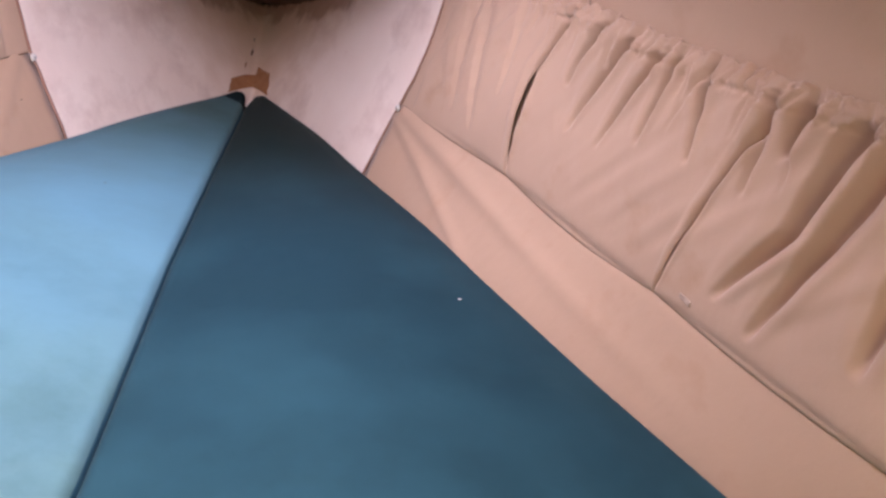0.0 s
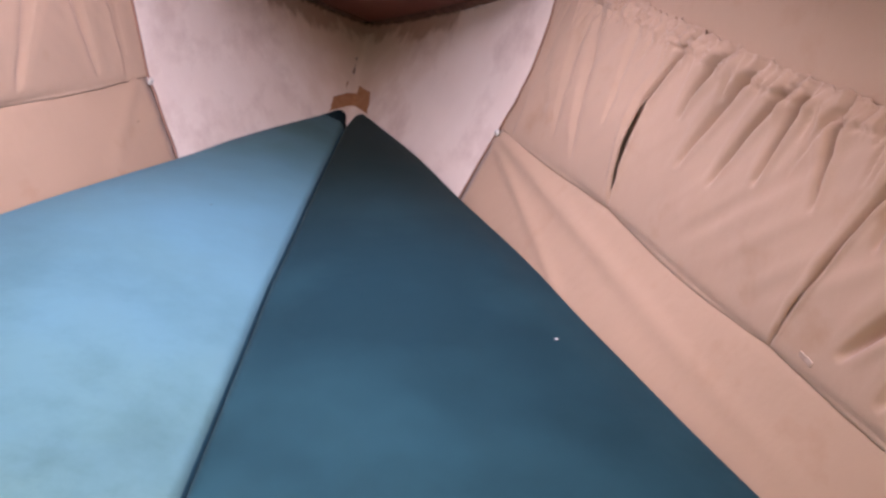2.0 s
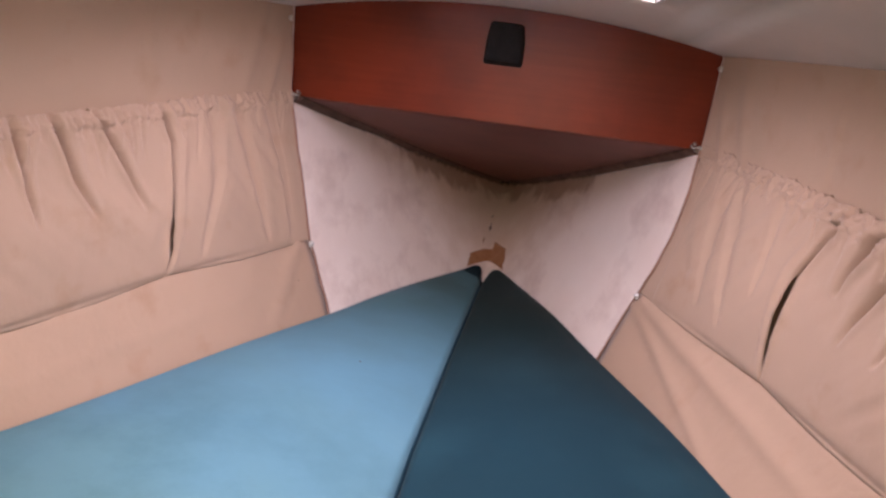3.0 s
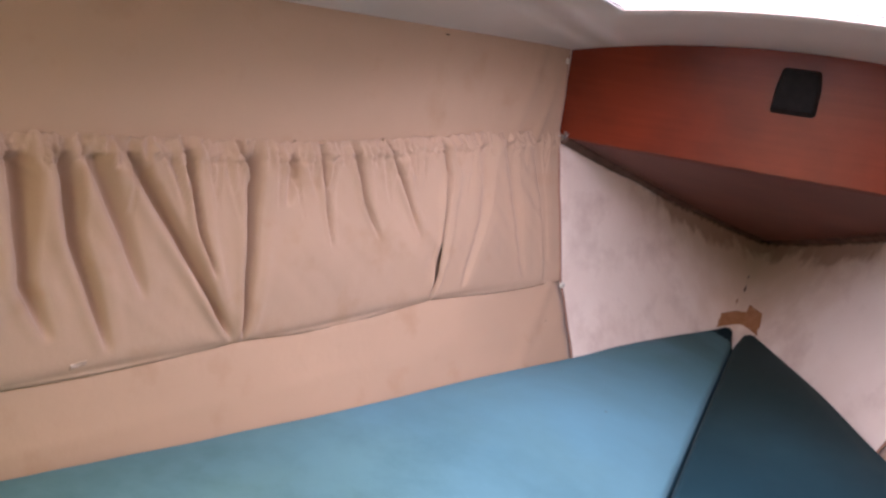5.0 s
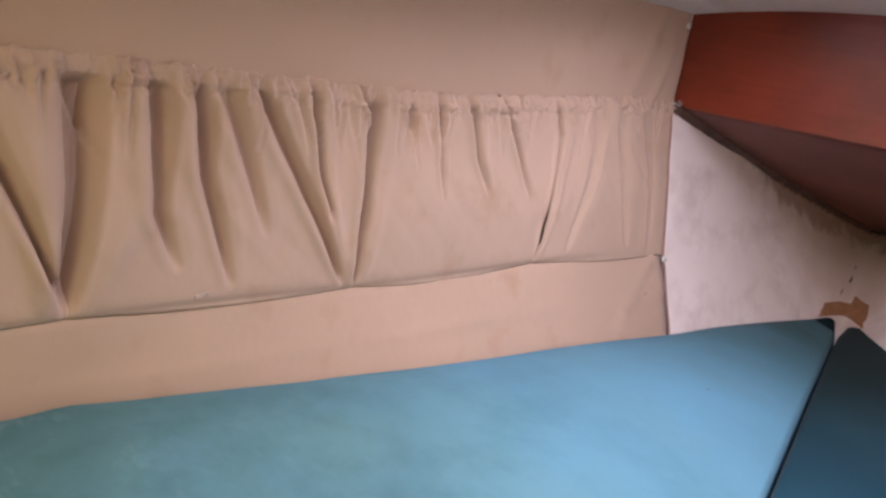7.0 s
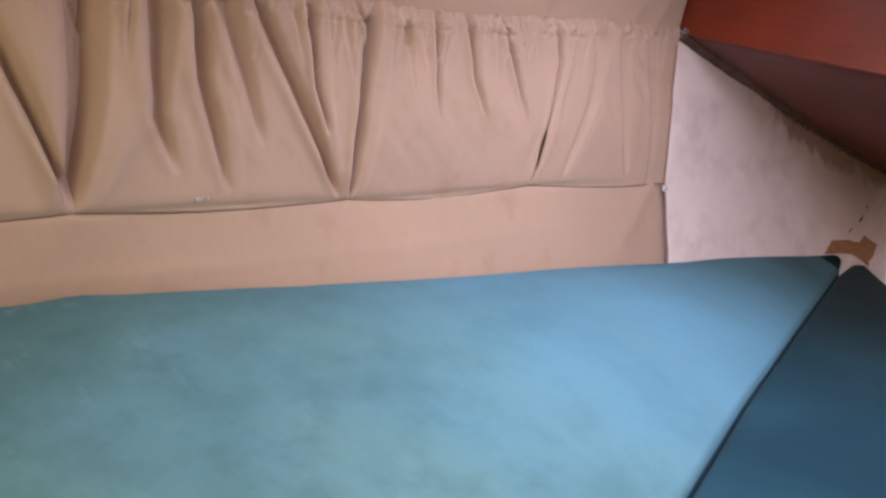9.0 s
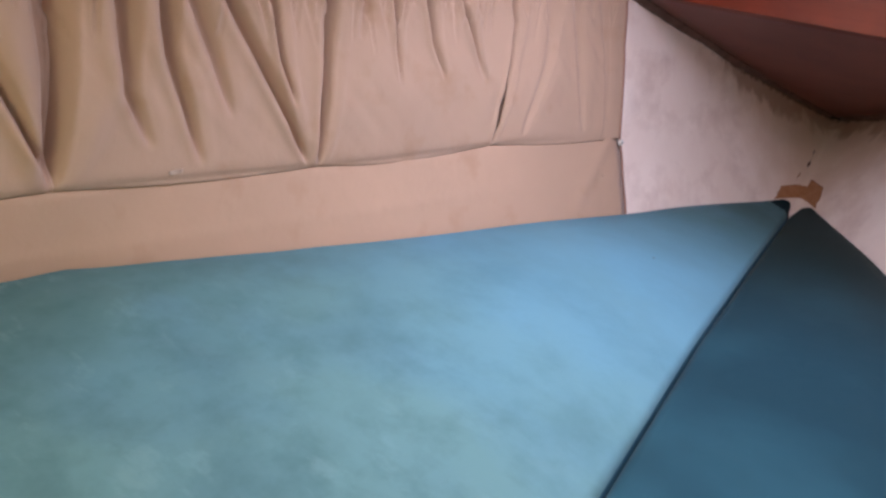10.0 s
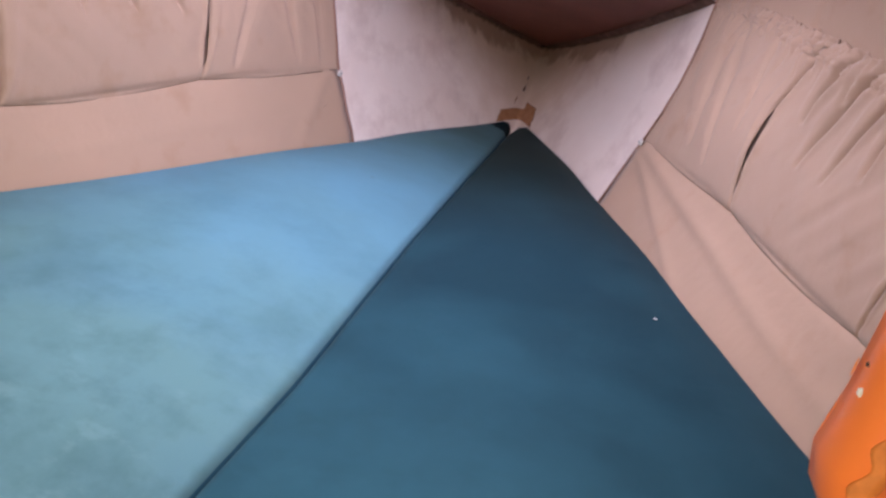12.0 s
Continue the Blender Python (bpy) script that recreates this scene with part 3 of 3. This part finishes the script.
    # turned hem along the fore edge
    rows = [[(s * (float(wall_x(fore_edge(s, z), z)) - 0.004 + c), float(fore_edge(s, z)) + 0.002 + 0.003 * float(wave(seed + 8, z, 35)) + e, z) for c, e in ((0, -0.006), (-0.0015, -0.002), (0, 0.002), (0.004, 0.003))] for z in np.linspace(0.44, 0.868, 60)]
    slab("hem", rows, off, HEM, t, "brown turned edge of the cloth")
    return t


port_lining = lining(-1, PLEATS_PORT, FOLDS_PORT, 30, "peach cloth side lining with gathered storage pockets, creased")
star_lining = lining(1, PLEATS_STAR, FOLDS_STAR, 50, "peach cloth side lining with sagging gathered pockets")


def disc_bm(r, h, segments=18, dome=0.4):
    bm = bmesh.new()
    rings = [(r, 0), (r, h * 0.5), (r * 0.75, h * (0.5 + dome)), (r * 0.3, h * (0.6 + dome))]
    vs = [[bm.verts.new((q * math.cos(k * 2 * math.pi / segments), q * math.sin(k * 2 * math.pi / segments), z)) for k in range(segments)] for q, z in rings]
    for a, b in zip(vs, vs[1:]):
        for k in range(segments):
            bm.faces.new((a[k], a[(k + 1) % segments], b[(k + 1) % segments], b[k]))
    bm.faces.new(vs[-1])
    bm.faces.new(vs[0][::-1])
    return bm


for s, lin, y in ((-1, port_lining, 1.200), (1, star_lining, 1.196)):
    for z, r in ((0.597, 0.0065), (1.000, 0.005)):
        bm = disc_bm(r, 0.004)
        yy = y if z < 0.9 else 1.190
        bmesh.ops.transform(bm, matrix=look((s * (float(wall_x(yy, z)) - 0.007), yy, z), (s * 2.0, yy + 0.5, z)), verts=bm.verts)
        snap = part("snap_fastener", bm, SNAP, lin, "small white plastic fastener", smooth=True)
        bm = disc_bm(r * 0.4, 0.002)
        bmesh.ops.transform(bm, matrix=look((s * (float(wall_x(yy, z)) - 0.011), yy, z), (s * 2.0, yy + 0.5, z)), verts=bm.verts)
        part("snap_centre", bm, STEEL, snap)


# ---- anchor locker at the bow ----
BOARD_Y = 1.214


def locker():
    t = thing("anchor_locker", (0, 1.3, 0.87), label="dark mahogany anchor locker bulkhead with brown painted sloping floor", category="locker")
    rows = []
    for x in np.linspace(-0.372, 0.372, 60):
        line = []
        top = float(head_z(x, BOARD_Y)) + 0.004
        low = 0.866 + 0.0012 * float(wave(71, x, 60))
        for u in np.linspace(0, 1, 12):
            z = low + (top - low) * u
            line.append((x * (1 + 0.02 * u), BOARD_Y + 0.0, z))
        rows.append(line)
    slab("front_board", rows, (0, 0.014, 0), MAHOGANY, t, "dark red-brown varnished board", smooth=False)
    rows = []
    for f in np.linspace(0, 1, 40):
        y = BOARD_Y + 0.012 + f * 0.90
        z = 0.868 - (y - 1.215) * 0.279
        w = float(bow_x(min(y, float(stem_y(z)) - 0.002), z)) + 0.004
        rows.append([(u * w, y, z) for u in np.linspace(-1, 1, 12)])
    slab("floor_panel", rows, (0, 0, 0.012), LOCKER, t, "brown painted sloping underside")
    for s in (-1, 1):
        rows = []
        for f in np.linspace(0, 1, 60):
            y = BOARD_Y + 0.004 + f * 0.84
            z = 0.866 - (y - 1.215) * 0.279
            x = float(bow_x(y, z))
            rag = (0.0025 * float(wave(81 + s, y, 40)) + 0.0015 * float(wave(85 + s, y, 110))) * (0.25 + 0.75 * float(smoothstep(1.45, 1.75, y)))
            w = 0.010 + 0.003 * float(wave(83 + s, y, 10))
            rows.append([(s * (x + 0.003), y, z - w - rag), (s * (x - 0.005), y, z - w + 0.002 - rag), (s * (x - 0.008), y, z - 0.006), (s * (x - 0.015), y, z - 0.002), (s * (x - 0.017), y, z + 0.002)])
        slab("trim_strip", rows, (s * 0.002, 0, 0.001), TRIM, t, "mouldy brown edge strip")
    for s in (-1, 1):
        bm = bmesh.new()
        bmesh.ops.create_uvsphere(bm, u_segments=8, v_segments=6, radius=0.003)
        bmesh.ops.translate(bm, vec=(s * 0.352, BOARD_Y - 0.003, 0.874), verts=bm.verts)
        part("screw", bm, STEEL, t, smooth=True)
    return t


locker()


def wire_hook(s):
    t = thing("wire_hook", (s * 0.362, 1.207, 0.868), label="small bright wire hook at the locker's corner", category="hook", group="wire hooks")
    path = [(s * 0.376, 1.196, 0.868), (s * 0.366, 1.204, 0.872), (s * 0.358, 1.206, 0.870), (s * 0.350, 1.208, 0.867), (s * 0.346, 1.209, 0.872)]
    rows = []
    for k, p in enumerate(path):
        rows.append([(p[0], p[1] + 0.0018 * math.cos(a), p[2] + 0.0018 * math.sin(a)) for a in np.linspace(0, 2 * math.pi, 7)])
    slab("wire", rows, (0, 0, 0.0001), STEEL, t)
    bm = disc_bm(0.004, 0.003, 10)
    bmesh.ops.transform(bm, matrix=look((s * 0.363, 1.203, 0.868), (s * 0.363, 2, 0.868)), verts=bm.verts)
    part("eye_plate", bm, STEEL, t)


wire_hook(-1)
wire_hook(1)


def black_lamp():
    t = thing("cabin_lamp", (0.010, BOARD_Y, 1.0), label="small black plastic lamp housing screwed to the board", category="lamp")
    bm = bmesh.new()
    ring = []
    for y, w0, w1, z0, z1 in ((0, 0.034, 0.028, 0.963, 1.035), (-0.005, 0.0335, 0.0275, 0.964, 1.034), (-0.020, 0.029, 0.0245, 0.972, 1.031)):
        ring.append([bm.verts.new(p) for p in ((0.010 - w0, BOARD_Y + y, z0), (0.010 + w0, BOARD_Y + y, z0), (0.010 + w0 * 0.98, BOARD_Y + y, (z0 + z1) / 2 + 0.006), (0.010 + w1, BOARD_Y + y, z1), (0.010 - w1, BOARD_Y + y, z1), (0.010 - w0 * 0.96, BOARD_Y + y, (z0 + z1) / 2 + 0.006))])
    for a, b in zip(ring, ring[1:]):
        for k in range(6):
            bm.faces.new((a[k], a[(k + 1) % 6], b[(k + 1) % 6], b[k]))
    bm.faces.new(ring[-1])
    bm.faces.new(ring[0][::-1])
    bmesh.ops.bevel(bm, geom=bm.edges, offset=0.0025, segments=2, affect="EDGES")
    part("housing", bm, BLACK, t)
    for x in (-0.016, 0.036):
        b2 = disc_bm(0.0035, 0.003, 12)
        bmesh.ops.transform(b2, matrix=look((x, BOARD_Y - 0.006, 0.9715), (x, 3, 0.9715)), verts=b2.verts)
        part("screw", b2, BLACK, t)


black_lamp()

# ---- torn filler at the stem ----
def stem_patch(name, label, x0, x1, z0, z1, mat, seed, lift):
    t = thing(name, (0.5 * (x0 + x1), float(stem_y(z0)), z0), label=label, category="patch")
    rows = []
    for u in np.linspace(0, 1, 22):
        line = []
        for v in np.linspace(0, 1, 14):
            x, z = x0 + (x1 - x0) * u, z0 + (z1 - z0) * v
            z += 0.0018 * float(wave(seed, u, 4)) * v - 0.0008 * float(wave(seed + 2, u, 17)) * v
            x += 0.002 * float(wave(seed + 1, v, 5)) * (2 * u - 1)
            y = bow_y(abs(x), z)
            line.append((x, y - lift, z))
        rows.append(line)
    slab(name, rows, (0, lift * 0.9, 0), mat, t)


stem_patch("bare_patch", "torn brown patch of bare filler at the stem", -0.050, 0.012, 0.452, 0.476, BARE, 91, 0.004)
stem_patch("bare_patch", "torn brown patch of bare filler at the stem", 0.004, 0.040, 0.452, 0.490, BARE, 95, 0.006)


stem_patch("crack", "dark hairline crack in the stem's filler", -0.0165, -0.0135, 0.513, 0.548, TRIM, 103, 0.0022)
stem_patch("crack", "dark hairline crack in the stem's filler", -0.026, -0.0235, 0.487, 0.503, BARE, 107, 0.0022)


# ---- orange varnished post beside the berth ----
def orange_post():
    t = thing("wooden_post", (0.33, -0.02, 0.0), label="orange varnished wooden post with worn spots beside the berth", category="post")

    def lean(z):
        return 0.306 + 0.03 * max(z - 0.791, 0) + 0.55 * min(max(0.791 - z, 0), 0.09) - 0.006 * math.exp(-((z - 0.791) / 0.01) ** 2) * 0.3

    prof = [(0.0, 0.010), (0.0006, 0.004), (0.002, 0.0), (0.0045, -0.0025), (0.0105, -0.0045), (0.0135, -0.003), (0.0175, 0.003), (0.024, 0.009), (0.040, 0.012), (0.058, 0.010), (0.060, 0.032), (0.010, 0.032)]
    heights = np.linspace(0.0, 1.085, 110)
    rows = [[(lean(z) + a, -0.023 + b, z) for a, b in prof + prof[:1]] for z in heights]
    slab("post_body", rows, (0.0004, 0.0004, 0), ORANGE, t)
    pa, pb = zip(*prof[:8])

    def worn(z0, z1, a0, a1, seed, label):
        rows = []
        for z in np.linspace(z0, z1, 40):
            u = (z - z0) / (z1 - z0)
            swell = math.sin(math.pi * u) ** 0.5
            mid = 0.5 * (a0 + a1) + 0.0016 * float(wave(seed, z, 120))
            half = 0.5 * (a1 - a0) * swell * (1 + 0.45 * float(wave(seed + 1, z, 200)))
            rows.append([(lean(z) + c, -0.0234 + float(np.interp(c, pa, pb)), z) for c in np.linspace(mid - half, mid + half, 8)])
        slab("worn_edge", rows, (0, 0.0003, 0), WORN, t, label)

    worn(0.772, 0.822, 0.0062, 0.0118, 7, "ochre worn edge where the varnish has gone")
    worn(0.818, 0.860, 0.0092, 0.0130, 17, "ochre worn edge where the varnish has gone")
    worn(0.8160, 0.8212, 0.0004, 0.0011, 27, "ochre stain beside a chip")
    part("worn_chip", box_bm((0.0012, 0.0022, 0.0024), (0.3074, -0.0190, 0.8152), 0.0005), LINT, t, "pale chip in the varnish")
    part("screw_hole", box_bm((0.0008, 0.0012, 0.0010), (0.3073, -0.0168, 0.8215), 0.0002), DARKDOT, t)


orange_post()


# ---- specks ----
def speck(name, label, place, r, mat, cat):
    bm = bmesh.new()
    bmesh.ops.create_icosphere(bm, subdivisions=1, radius=r)
    bmesh.ops.scale(bm, vec=(1.2, 0.9, 0.4), verts=bm.verts)
    bmesh.ops.translate(bm, vec=place, verts=bm.verts)
    me = bpy.data.meshes.new(name)
    bm.to_mesh(me)
    bm.free()
    me.materials.append(mat)
    tagged(new(name, me), label, cat)


speck("lint", "fleck of white lint on the dark blue cushion", (0.358, 0.695, 0.4875), 0.0023, LINT, "lint")
for x, y, z, r in ((-0.294, 0.949, 0.4815, 0.0016), (-0.137, 0.985, 0.4765, 0.0016), (-0.552, 0.363, 0.4915, 0.0022)):
    speck("dark_fleck", "small dark fleck on the pale blue cushion", (x, y, z), r, DARKDOT, "fleck")
speck("dark_fleck", "small dark hole in the peach lining", (-float(wall_x(1.15, 0.538)) + 0.002, 1.15, 0.538), 0.0018, DARKDOT, "fleck")
speck("dark_fleck", "small dark spot where lining meets ceiling", (-0.452, 0.885, 1.004), 0.003, DARKDOT, "fleck")


# a small pale glossy patch low on the pocket cloth
def shiny_spot(s, y, z, lining_thing):
    rows = []
    for a in np.linspace(-0.008, 0.008, 10):
        line = []
        for b in np.linspace(-0.003, 0.003, 8):
            yy, zz = y + a, z + b + 0.15 * a
            d = float(pocket_offset(np.array(yy), np.array(zz), PLEATS_PORT if s < 0 else PLEATS_STAR, FOLDS_PORT if s < 0 else FOLDS_STAR, 30 if s < 0 else 50))
            line.append((s * (float(wall_x(yy, zz)) - d - 0.0022 - 0.0006 * float(wave(61, a + b, 200))), yy, zz))
        rows.append(line)
    slab("shiny_patch", rows, (s * 0.0008, 0, 0), SHINY, lining_thing, "small shiny pale patch")


shiny_spot(-1, 0.392, 0.599, port_lining)
shiny_spot(1, 0.514, 0.606, star_lining)
